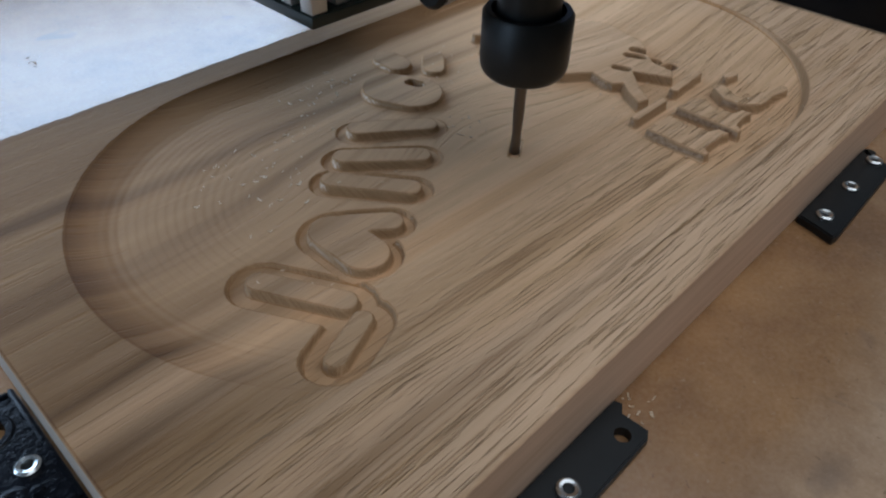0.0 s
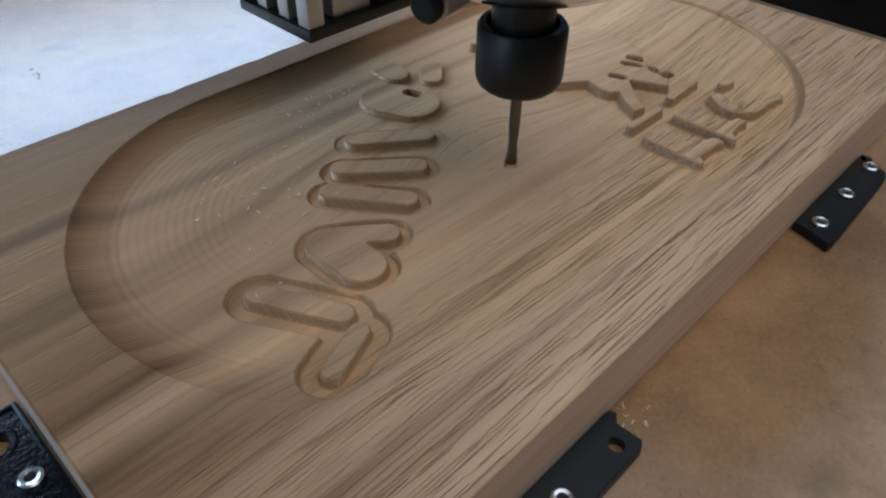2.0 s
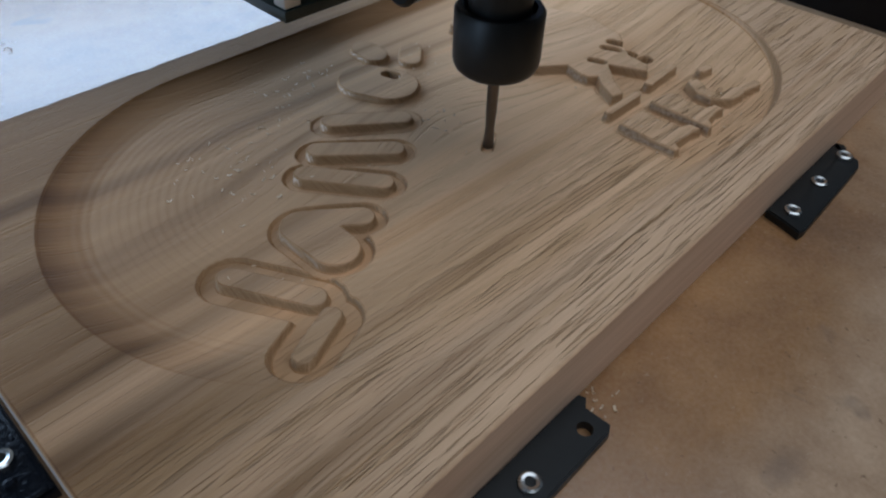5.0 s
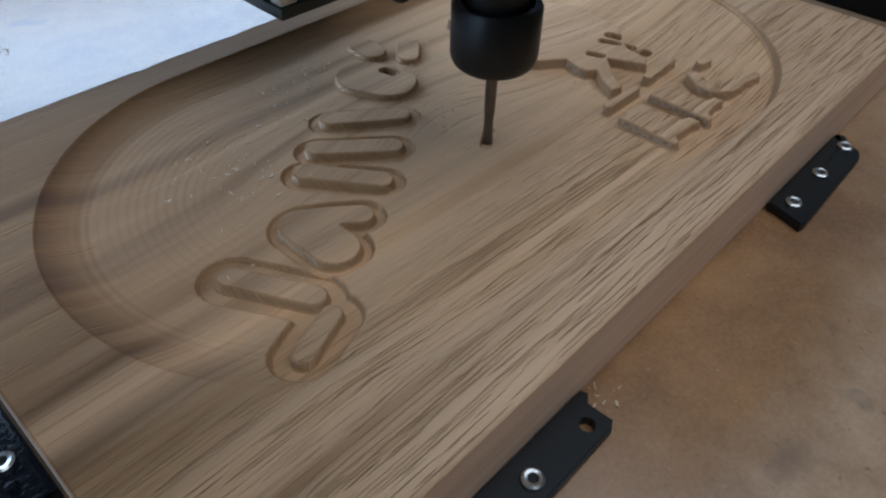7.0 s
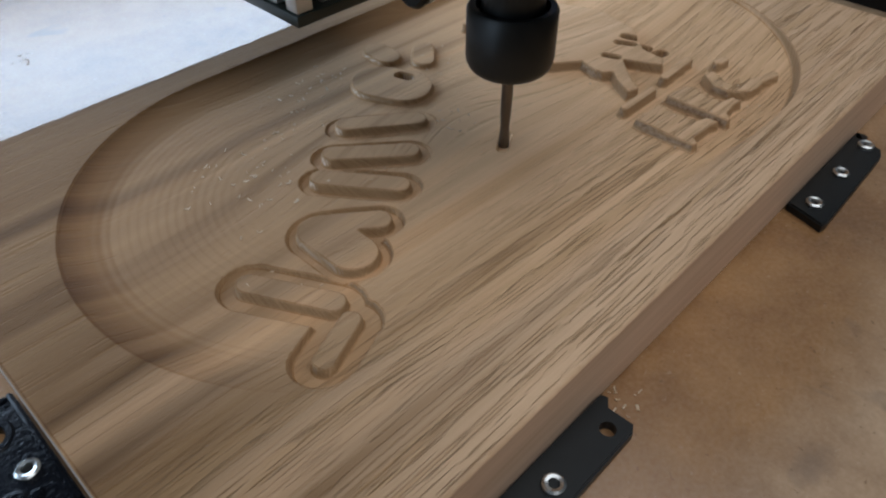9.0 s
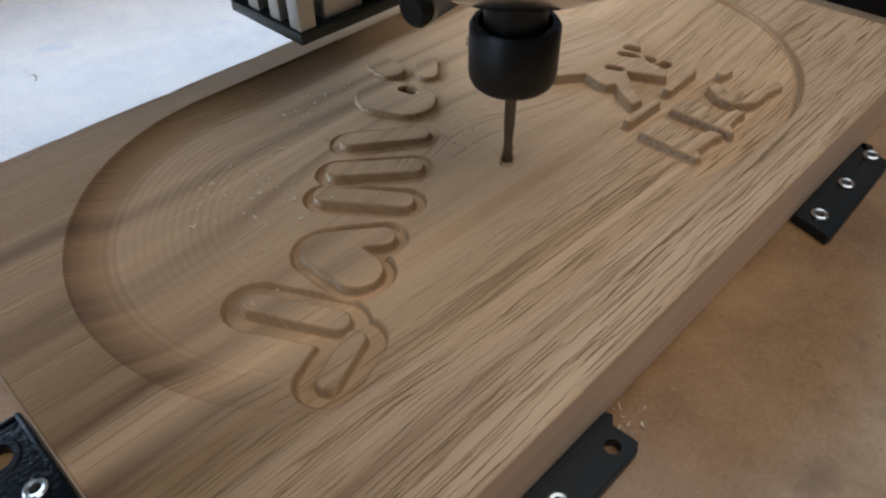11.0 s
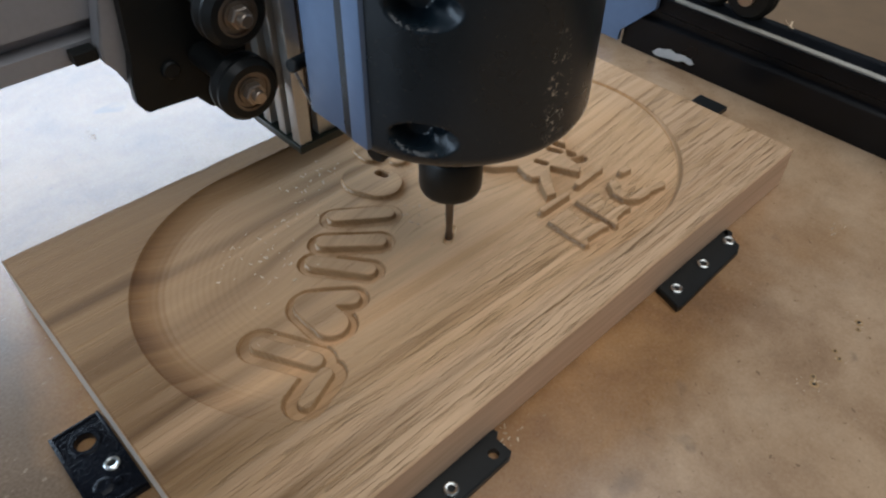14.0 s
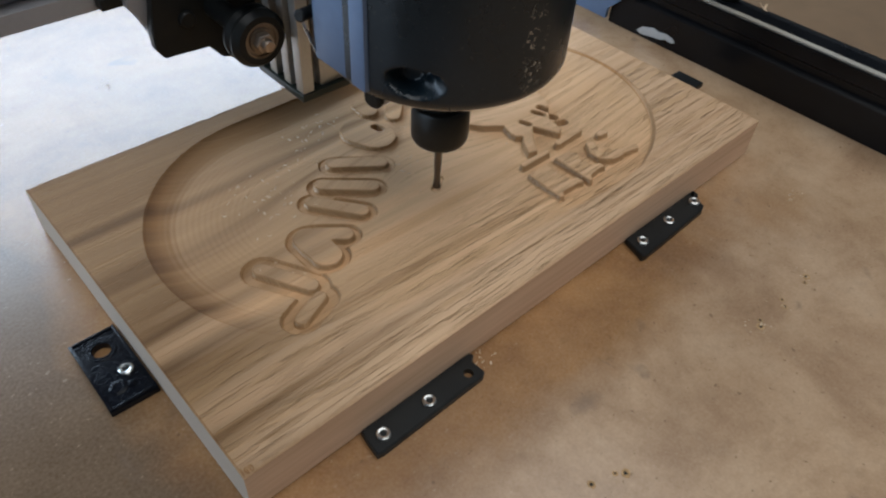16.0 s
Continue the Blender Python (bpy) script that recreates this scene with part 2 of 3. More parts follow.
    dark_speck = k.ramp(k.noise(k.mapped((1, 1, 1), (4, 4, 1)), 330, 3, 0.6), (0.66, 0.0), (0.72, 1.0))
    pale_speck = k.ramp(k.noise(k.mapped((1, 1.6, 1), (7, 2, 3)), 300, 3, 0.65), (0.64, 0.0), (0.71, 1.0))
    c = k.mix(k.math("MULTIPLY", pale_speck, 0.22), c, (0.66, 0.50, 0.34))
    c = k.mix(k.math("MULTIPLY", dark_speck, 0.55), c, (0.13, 0.075, 0.038))
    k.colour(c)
    k.rough(k.ramp(blot, (0.3, 0.22), (0.7, 0.27)))
    k.bump(k.mix(0.5, fine, grime), 0.3, 0.00012)
    return k.m


def worn_black():
    k = Mat("black_housing", 0.3, 0, 0.5)
    f = k.noise(k.co, 700, 4)
    g = k.noise(k.co, 60, 3)
    c = k.mix(0.4, k.ramp(g, (0.3, (0.005, 0.012, 0.018)), (0.7, (0.010, 0.019, 0.029))), k.ramp(f, (0.3, (0.006, 0.010, 0.012)), (0.75, (0.014, 0.020, 0.023))))
    dust = k.ramp(k.noise(k.co, 900, 3, 0.7), (0.66, 0.0), (0.74, 1.0))
    c = k.mix(k.math("MULTIPLY", dust, 0.35), c, (0.30, 0.24, 0.17))
    k.colour(c)
    chipped = k.t.nodes.new("ShaderNodeVectorMath")
    chipped.operation = "DISTANCE"
    k.put(k.mapped((1, 1, 0.27)), chipped.inputs[0])
    chipped.inputs[1].default_value = WEAR
    patch = k.ramp(k.math("MULTIPLY", chipped.outputs["Value"], 100.0), (0.25, 1.0), (0.55, 0.0))
    worn_or_shaded = k.math("MULTIPLY", patch, k.ramp(k.noise(k.co, 640, 5, 0.75), (0.585, 0.0), (0.62, 1.0)))
    k.colour(k.mix(worn_or_shaded, c, (0.55, 0.47, 0.36)))
    k.rough(k.ramp(g, (0.3, 0.24), (0.7, 0.36)))
    k.bump(f, 0.5, 0.00005)
    return k.m


WEAR = (-0.0025, -0.040, 0.0253)  # where the housing paint is chipped
OAK, MDF, HOUSING = oak_material(), mdf_material(), worn_black()
BRACKET = plain("blue_grey_bracket", (0.125, 0.185, 0.30), 0.34, 0.15, 0.15, 250)
BLACK = plain("black_plastic", (0.011, 0.012, 0.012), 0.42, 0, 0.3, spec=0.3)
PRINTED = plain("black_printed_plastic", (0.004, 0.005, 0.008), 0.16, 0, 0.4, 800, spec=0.18, bump=0.0004)
RAILBLACK = plain("black_rail", (0.0035, 0.004, 0.0055), 0.3, 0.0, 0.3, spec=0.3)
NUT = plain("blackened_steel", (0.022, 0.023, 0.022), 0.42, 0.4, 0.2)
STEEL = plain("zinc_steel", (0.62, 0.62, 0.60), 0.25, 1.0, 0.15, 900)
CHROME = plain("polished_steel", (0.70, 0.70, 0.72), 0.14, 1.0, 0.08, 500)
CUTTER = plain("cutter_steel", (0.17, 0.15, 0.135), 0.3, 1.0, 0.2)
ALU = plain("brushed_aluminium", (0.66, 0.65, 0.62), 0.38, 0.7, 0.1, 700)
BEAMGREY = plain("grey_extrusion", (0.38, 0.38, 0.40), 0.45, 0.3, 0.1, 500)
GREEN = plain("dark_green_plate", (0.02, 0.03, 0.025), 0.35, 0, 0.2)
# darker copy of the aluminium: shade in the slots put into the colour
SLOT = plain("shaded_aluminium", (0.16, 0.13, 0.10), 0.5, 0.4, 0.2, 500)
BRASS = plain("dull_brass", (0.42, 0.28, 0.10), 0.35, 0.9, 0.2, 600)
BEARING = plain("dull_bearing", (0.28, 0.225, 0.175), 0.4, 0.8, 0.25, 800)
HUB = plain("bearing_steel", (0.50, 0.41, 0.33), 0.32, 0.9, 0.25, 800)
WALLDIM = plain("dim_wall", (0.20, 0.17, 0.14), 0.8, 0, 0.1, 60)
WALLDARK = plain("dark_wall", (0.06, 0.056, 0.052), 0.8, 0, 0.1, 60)
WALL = plain("wall_paint", (0.20, 0.20, 0.20), 0.8, 0, 0.06, 60)
FLOORM = plain("floor_boards", (0.22, 0.16, 0.11), 0.55, 0, 0.25, 40)
DUSTY = plain("dusty_strip", (0.34, 0.31, 0.26), 0.75, 0, 0.2, 500)
SMEARWHITE = plain("smear_white", (0.5, 0.5, 0.49), 0.5, 0, 0.1)
BENCH = plain("dim_bench_brown", (0.17, 0.105, 0.055), 0.6, 0, 0.25, 50)
LIP = plain("torn_fibre", (0.42, 0.26, 0.12), 0.7, 0, 0.3, 900)
CHIP = plain("oak_chip", (0.66, 0.50, 0.33), 0.6, 0, 0.2, 900)

# ---- mesh helpers, in millimetres ----


def finish(name, bm, material, smooth=True, angle=35):
    bmesh.ops.scale(bm, vec=(0.001, 0.001, 0.001), verts=bm.verts)
    bmesh.ops.recalc_face_normals(bm, faces=bm.faces)
    me = bpy.data.meshes.new(name)
    if smooth:
        for f in bm.faces:
            f.smooth = True
        for e in bm.edges:
            if len(e.link_faces) == 2 and e.calc_face_angle(0) > radians(angle):
                e.smooth = False
    bm.to_mesh(me)
    bm.free()
    me.materials.append(material)
    return new(name, me)


def part(name, bm, material, parent, label="", smooth=True):
    ob = finish(name, bm, material, smooth)
    ob.parent = parent
    if label:
        tagged(ob, label)
    return ob


def thing(name, label, category, at=(0, 0, 0), group=""):
    ob = new(name)
    ob.location = [v / 1000 for v in at]
    ob.empty_display_size = 0.01
    return tagged(ob, label, category, group)


def box(lo, hi, bevel=0.0, bm=None):
    bm = bm or bmesh.new()
    r = bmesh.ops.create_cube(bm, size=1)
    for v in r["verts"]:
        v.co = [lo[i] + (v.co[i] + 0.5) * (hi[i] - lo[i]) for i in range(3)]
    if bevel:
        es = list({e for v in r["verts"] for e in v.link_edges})
        bmesh.ops.bevel(bm, geom=es, offset=bevel, segments=2, affect="EDGES", profile=0.6)
    return bm


def lathe(profile, segs=64, m=None, bm=None):
    """Turns (radius, height) pairs about z; m places it."""
    bm = bm or bmesh.new()
    rings = []
    for r, z in profile:
        if r < 1e-6:
            rings.append([bm.verts.new((0, 0, z))])
        else:
            rings.append([bm.verts.new((r * math.cos(2 * math.pi * i / segs), r * math.sin(2 * math.pi * i / segs), z)) for i in range(segs)])
    made = [v for ring in rings for v in ring]
    for a, b in zip(rings[:-1], rings[1:]):
        for i in range(segs):
            j = (i + 1) % segs
            if len(a) == 1 and len(b) == 1:
                continue
            if len(a) == 1:
                bm.faces.new((a[0], b[i], b[j]))
            elif len(b) == 1:
                bm.faces.new((a[i], a[j], b[0]))
            else:
                bm.faces.new((a[i], a[j], b[j], b[i]))
    if m is not None:
        bmesh.ops.transform(bm, matrix=m, verts=made)
    return bm


def along(p, q):
    """The pose that turns z towards q, at p."""
    d = Vector(q) - Vector(p)
    return Matrix.Translation(p) @ d.to_track_quat("Z", "Y").to_matrix().to_4x4()


def rod(p, q, r, edge=0.3, segs=32, bm=None):
    n = (Vector(q) - Vector(p)).length
    return lathe([(0, 0), (r - edge, 0), (r, edge), (r, n - edge), (r - edge, n), (0, n)], segs, along(p, q), bm)


def prism(poly, y0, y1, bevel=0.0):
    """An outline of (x, z) pairs pulled from y0 to y1."""
    bm = bmesh.new()
    a = [bm.verts.new((x, y0, z)) for x, z in poly]
    b = [bm.verts.new((x, y1, z)) for x, z in poly]
    bm.faces.new(a)
    bm.faces.new(b[::-1])
    for i in range(len(poly)):
        j = (i + 1) % len(poly)
        bm.faces.new((a[i], b[i], b[j], a[j]))
    if bevel:
        bmesh.ops.bevel(bm, geom=list(bm.edges), offset=bevel, segments=2, affect="EDGES")
    return bm


def structure(name, bm, material, label, category):
    return tagged(finish(name, bm, material), label, category, kind="structure")


# ---- unseen closing room added round the bench, wall tones set to shape the light ----
structure("floor", box((-1900, -1900, -780), (1900, 1300, -750)), FLOORM, "dark boarded workshop floor", "floor")
cb = box((-1900, -1900, 1700), (ROOF[0] * 1000, 1300, 1740))
box((ROOF[1] * 1000, -1900, 1700), (1900, 1300, 1740), bm=cb)
box((ROOF[0] * 1000, -1900, 1700), (ROOF[1] * 1000, ROOF[2] * 1000, 1740), bm=cb)
box((ROOF[0] * 1000, ROOF[3] * 1000, 1700), (ROOF[1] * 1000, 1300, 1740), bm=cb)
structure("ceiling", cb, WALL, "unseen plain ceiling, opened for the added overhead light", "ceiling")
structure("wall_south", box((-1900, -1940, -750), (1900, -1900, 1700)), WALLDARK, "unseen closing wall, kept dark to cut bounced light", "wall")
ww = box((-1940, -1940, -750), (-1900, WEST[0] * 1000, 1700))
box((-1940, WEST[1] * 1000, -750), (-1900, 1239, 1700), bm=ww)
box((-1940, WEST[0] * 1000, -750), (-1900, WEST[1] * 1000, WEST[2] * 1000), bm=ww)
box((-1940, WEST[0] * 1000, WEST[3] * 1000), (-1900, WEST[1] * 1000, 1700), bm=ww)
structure("wall_west", ww, WALLDIM, "unseen dim closing wall with a window opening", "wall")
structure("wall_east", box((1900, -1940, -750), (1940, 1300, 1700)), WALL, "plain painted wall", "wall")
wn = box((-1940, 1240, -750), (WIN[0] * 1000, 1300, 1700))
box((WIN[1] * 1000, 1240, -750), (1940, 1300, 1700), bm=wn)
box((WIN[0] * 1000, 1240, -750), (WIN[1] * 1000, 1300, WIN[2] * 1000), bm=wn)
box((WIN[0] * 1000, 1240, WIN[3] * 1000), (WIN[1] * 1000, 1300, 1700), bm=wn)
structure("wall_north", wn, WALL, "painted wall with a wide window opening", "wall")
# lower, darker sheet: dimness past the rail put into its colour
structure("bench", box((-700, -600, -60), (1100, 760, -18.2), 1.0), BENCH, "dark brown sheet under the machine, toned for the dim area past the rail", "bench")
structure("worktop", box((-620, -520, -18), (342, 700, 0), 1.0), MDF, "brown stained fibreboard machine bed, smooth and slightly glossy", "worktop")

# ---- the oak board and its carving ----
LEN, WID, TOP = 259.8, 149.6, 19.05
POCKET = ((79.5, 76.0), (179.5, 76.0), 63.0)  # the two end centres of the rounded pocket, and its radius
# raised bars in the carving: ends and radius
BARS = [((44.2, 62.2), (53.0, 46.0), 2.9), ((42.4, 35.6), (52.4, 39.8), 2.3),
        ((65.0, 64.4), (65.3, 54.2), 5.7), ((69, 64.6), (76.6, 58.8), 3.3),
        ((77.5, 80.2), (89, 65.4), 3.1), ((86.2, 86.2), (100.8, 74.3), 3.2), ((97.6, 94.6), (112.8, 84.0), 3.2),
        ((119.8, 105.4), (122.6, 99.6), 8.9), ((132, 121), (131.6, 116), 4.4), ((138, 106.5), (143, 111.5), 3.6)]
# the far mark: raised bars, a raised patch with a wavy outline, and holes
MARKS = [((188.0, 37.0), (185.0, 33), 2.2), ((185.0, 33), (185.0, 29.5), 2.2), ((185.0, 29.5), (188.2, 26.6), 2.2), ((188.2, 26.6), (193.0, 26.2), 2.3), ((193.0, 26.2), (201.4, 24.4), 1.6),
         ((155.4, 45.3), (169.4, 45.3), 1.3), ((177.6, 46.4), (192.0, 47.0), 1.4), ((162.8, 111.6), (165.6, 109.0), 1.3), ((158.4, 104.4), (161, 102.4), 1.2), ((196.4, 39.6), (199.6, 39.0), 1.4),
         ((193.6, 123.4), (190.6, 114.6), 1.2), ((190.6, 114.6), (185.0, 108.0), 1.2)]
BLOCKS = [[(152.2, 40), (151.9, 22.4), (153.8, 22), (155.4, 24.0), (163.5, 23.8), (166.8, 23.0), (166.5, 26.6), (163.4, 27.6), (162.4, 33), (163.4, 39.4)],
          [(168.8, 40.4), (168.7, 21.5), (170.5, 21.6), (172.4, 23.8), (178, 24.4), (181.2, 23.8), (181.0, 26.8), (177.4, 27.6), (176.4, 33), (178.8, 37), (177, 39.5)]]
PATCH = [(171.8, 108.6), (172.7, 104.7), (165.5, 98.0), (158.0, 91.2), (156.0, 87.2), (156.2, 82.5), (157.6, 79.0), (161.4, 74.2), (165.4, 71.4), (168.2, 69.2),
         (166.6, 63.3), (167.0, 60.6), (169.4, 58.9), (166.4, 55.6), (162.6, 49.2), (167.0, 48.2), (171.4, 54.2), (178.0, 60.8), (183.2, 50.2), (187.0, 52.4), (188, 60), (198, 70), (202, 86), (196, 101), (184, 108)]
HOLES = [((174.6, 96.0), (175.0, 92.2), 1.3), ((176.6, 66.2), (177.8, 63.2), 1.3), ((186.4, 68.4), (188.2, 64.4), 1.3), ((191.4, 69.0), (193.6, 62.0), 1.7), ((190.2, 58.6), (194.2, 57.0), 2.0), ((126.2, 104.2), (127.0, 101.6), 1.7)]
MOATS = [4.2, 4.4, 2.8, 2.7, 2.8, 2.8, 2.8, 2.5, 2.5, 2.5]  # width of the groove round each bar


def patch_distance(X, Y, poly):
    """Distance to a closed outline, minus inside."""
    d = np.full(X.shape, 1e9)
    inside = np.zeros(X.shape, bool)
    for (x0, y0), (x1, y1) in zip(poly, poly[1:] + poly[:1]):
        d = np.minimum(d, near_bar(X, Y, (x0, y0), (x1, y1), 0))
        if y0 != y1:
            inside ^= ((y0 > Y) != (y1 > Y)) & (X < (x1 - x0) * (Y - y0) / (y1 - y0) + x0)
    return np.where(inside, -d, d)


def near_bar(X, Y, a, b, r):
    ax, ay = a
    dx, dy = b[0] - ax, b[1] - ay
    k = np.clip(((X - ax) * dx + (Y - ay) * dy) / (dx * dx + dy * dy), 0, 1)
    return np.hypot(X - ax - k * dx, Y - ay - k * dy) - r


def union(X, Y, bars):
    return np.minimum.reduce([near_bar(X, Y, *b) for b in bars])


def step(v, w=0.24):
    """0 inside, 1 outside, over a wall 2 w wide."""
    k = np.clip(v / (2 * w) + 0.5, 0, 1)
    return k * k * (3 - 2 * k)


def carved(X, Y):
    """The height of the board's carved top, in millimetres."""
    (ax, ay), (bx, _), r = POCKET
    s = -near_bar(X, Y, (ax, ay), (bx, ay), r)
    deepest = 4.2
    depth = np.clip(0.85 + 0.027 * (X - 17) + 0.020 * (Y - 60), 0.15, deepest)
    depth = depth + 0.9 * np.clip((75 - X) / 45, 0, 1) * np.clip((Y - 28) / 30, 0, 1)
    depth = np.minimum(depth, deepest - 0.072 * np.clip(X - 192, 0, None))
    near = np.clip((52 - Y) / 25, 0, 1) * np.clip((150 - X) / 40, 0, 1)
    cove = np.where(X < 120, 10.5, np.clip(10.5 - (X - 120) / 6, 1.4, 10.5)) * (1 - near) + 13 * near
    k = np.clip(s / cove, 0, 1)
    floor = depth * (0.05 * step(s - 0.2) + 0.95 * (1 - (1 - k) ** 1.5)) + 0.036 * np.cos(2 * np.pi * s / 2.1) * np.clip((s - 5) / 6, 0, 1) * np.clip((46 - s) / 15, 0.15, 1) * np.clip((125 - X) / 35, 0.2, 1)
    d = np.where(s > 0, floor, 0)
    names = union(X, Y, BARS)
    gentle = np.clip((X - 62) / 20, 0, 1)
    grooves = np.minimum.reduce([near_bar(X, Y, *b) - w for b, w in zip(BARS, MOATS)])
    soft_wall = step(grooves) * gentle + step(grooves + 0.2, 0.5) * (1 - gentle)
    d = np.maximum(d, np.where(names > 0, (1 - soft_wall) * (3.3 + (deepest - 3.3) * gentle), 0))
    d = np.minimum(1.1 + 1.6 * np.clip((X - 62) / 60, 0, 1), depth + 0.2) * (1 - step(names)) + d * step(names)
    far = np.minimum.reduce([union(X, Y, MARKS), patch_distance(X, Y, PATCH), *(patch_distance(X, Y, b) for b in BLOCKS)])
    d = np.minimum(d, 1.3) * (1 - step(far)) + d * step(far)
    holes = union(X, Y, HOLES)
    d = np.maximum(d, np.where(holes < 1, (1 - step(holes)) * 7.5, 0))
    d = d + 0.7 * (1 - step(near_bar(X, Y, (119.5, 58.4), (125.5, 62.4), 1.4)))  # the slot under the cutter
    return TOP - d


def oak_board():
    n, m = 960, 560
    xs, ys = np.linspace(0, LEN, n), np.linspace(0, WID, m)
    X, Y = np.meshgrid(xs, ys, indexing="ij")
    Z = carved(X, Y)
    edge = np.minimum.reduce([X, LEN - X, Y, WID - Y])
    torn = 0.6 + np.where(Y < 3, 0.3 + 0.2 * np.sin(X * 0.9) + 0.15 * np.sin(X * 0.37 + 1) + 0.1 * np.sin(X * 1.9 + 2), 0)  # ragged front edge
    torn = torn + np.where(Y > WID - 4, 1.1 * np.clip(np.sin(X * 0.31 + 0.6) * np.sin(X * 0.117 + 2.0) - 0.35, 0, 1), 0)  # splintered back edge
    Z = Z - (0.3 + 0.35 * torn) * np.clip(1 - edge / torn, 0, 1) ** 2
    Z = Z - 0.9 * np.clip(1.2 - np.hypot(X - 2.6, Y - 1.6), 0, 0.8)
    co = np.stack([X, Y, Z], -1).reshape(-1, 3)
    i = np.arange(n * m).reshape(n, m)
    quads = np.stack([i[:-1, :-1], i[1:, :-1], i[1:, 1:], i[:-1, 1:]], -1).reshape(-1, 4)
    rim = np.concatenate([i[:, 0], i[-1, 1:], i[-2::-1, -1], i[0, -2:0:-1]])
    low = co[rim].copy()
    low[:, 2] = 0.75
    foot = low.copy()
    foot[:, :2] = np.clip(foot[:, :2], 1.3, (LEN - 1.3, WID - 1.3))
    foot[:, 2] = 0.05
    base = len(co)
    k = np.arange(len(rim))
    k2 = (k + 1) % len(rim)
    sides = np.concatenate([np.stack([rim[k2], rim[k], base + k, base + k2], -1),
                            np.stack([base + k2, base + k, base + len(rim) + k, base + len(rim) + k2], -1)])
    base = base + len(rim)
    allco = np.concatenate([co, low, foot]) * 0.001
    me = bpy.data.meshes.new("oak_board")
    faces = quads.tolist() + sides.tolist() + [(base + k)[::-1].tolist()]
    me.from_pydata(allco.tolist(), [], faces)
    me.polygons.foreach_set("use_smooth", [True] * len(quads) + [False] * (len(faces) - len(quads)))
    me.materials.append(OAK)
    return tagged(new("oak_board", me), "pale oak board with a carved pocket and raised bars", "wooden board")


oak_board()

# ---- clamps that hold the board ----


def screw(x, y, z, parent, r=2.25):
    """A low socket screw, head and hex recess."""
    bm = lathe([(r * 0.42, 0.35), (r * 0.5, 1.0), (r * 0.78, 1.15), (r, 0.8), (r, -0.4), (0, -0.4)], 28, Matrix.Translation((x, y, z)))
    s = part("screw", bm, STEEL, parent, "zinc-plated socket screw")
    hexa = lathe([(0, 0.36), (r * 0.47, 0.36), (r * 0.47, 0.3)], 6, Matrix.Translation((x, y, z + 0.02)))
    part("socket", hexa, BLACK, s, "dark hexagon socket", smooth=False)
    return s


def plate_with_hole(poly, z0, z1, hole, r, bevel=0.5, segs=24):
    """A flat plate (outline of x, y pairs) with one round hole through it."""
    bm = bmesh.new()
    n = len(poly)
    cx, cy = hole
    tops = []
    for z in (z0, z1):
        out = [bm.verts.new((x, y, z)) for x, y in poly]
        inn = [bm.verts.new((cx + r * math.cos(2 * math.pi * k / segs), cy + r * math.sin(2 * math.pi * k / segs), z)) for k in range(segs)]
        es = [bm.edges.new((out[k], out[(k + 1) % n])) for k in range(n)] + [bm.edges.new((inn[k], inn[(k + 1) % segs])) for k in range(segs)]
        bmesh.ops.triangle_fill(bm, use_beauty=True, use_dissolve=False, edges=es)
        tops.append((out, inn))
    (o0, i0), (o1, i1) = tops
    for a, b in ((o0, o1), (i0, i1)):
        for k in range(len(a)):
            j = (k + 1) % len(a)
            bm.faces.new((a[k], a[j], b[j], b[k]))
    bmesh.ops.recalc_face_normals(bm, faces=bm.faces)
    rim = [bm.edges.get((o1[k], o1[(k + 1) % n])) for k in range(n)]
    bmesh.ops.bevel(bm, geom=[e for e in rim if e], offset=bevel * 0.8, segments=2, affect="EDGES")
    return bm


def clamp_bar(poly, hole, screws):
    c = thing("clamp_bar", "black plastic clamp bar screwed down along the board's edge", "clamp", group="clamps round the board")
    part("bar", plate_with_hole(poly, 0.05, 2.5, hole, 1.7), BLACK, c, smooth=False)
    for x, y in screws:
        screw(x, y, 2.5, c)
    return c


clamp_bar([(37.4, -0.4), (36.6, -4.5), (36.1, -9.9), (38, -10.4), (79.5, -10.2), (81.3, -9.2), (81.1, -3.4), (83.2, -2.0), (82.6, -0.4)], (76.7, -6.3), [(59.8, -6.1), (41.6, -5.8)])
clamp_bar([(168.2, -0.4), (166.8, -6), (165.2, -10.9), (167.5, -11.4), (207.5, -10.3), (210.8, -9.0), (211.9, -3.9), (215.3, -1.4), (214.8, -0.4)], (213.4, -2.4), [(208.8, -5.2), (190.4, -5.4), (172.3, -5.7)])
end = thing("end_clamp", "black printed end clamp with a round hole, against the board", "clamp", group="clamps round the board")
part("plate", plate_with_hole([(-0.6, 85.5), (-15.8, 85.1), (-16.1, 53.4), (-0.6, 52.9)], 0.05, 2.6, (-8.2, 77.4), 3.0), PRINTED, end, smooth=False)
screw(-5.5, 65.2, 2.6, end, 2.3)
for lo, hi in (((-16.0, 53.6, 2.6), (-14.9, 85.0, 3.1)), ((-1.8, 53.3, 2.6), (-0.8, 85.2, 3.1)), ((-14.8, 84.0, 2.6), (-1.9, 85.0, 3.1)), ((-14.8, 53.4, 2.6), (-1.9, 54.5, 3.1))):
    part("rim", box(lo, hi, 0.25), PRINTED, end)
part("collar", lathe([(3.02, 2.45), (3.2, 2.95), (4.3, 2.95), (4.8, 2.55)], 32, Matrix.Translation((-8.2, 77.4, 0))), PRINTED, end)
part("boss", lathe([(0, 2.75), (1.4, 2.8), (1.6, 3.0), (2.2, 3.0), (3.0, 2.55)], 28, Matrix.Translation((-10.2, 60.6, 0))), PRINTED, end, "lumpy printed boss")
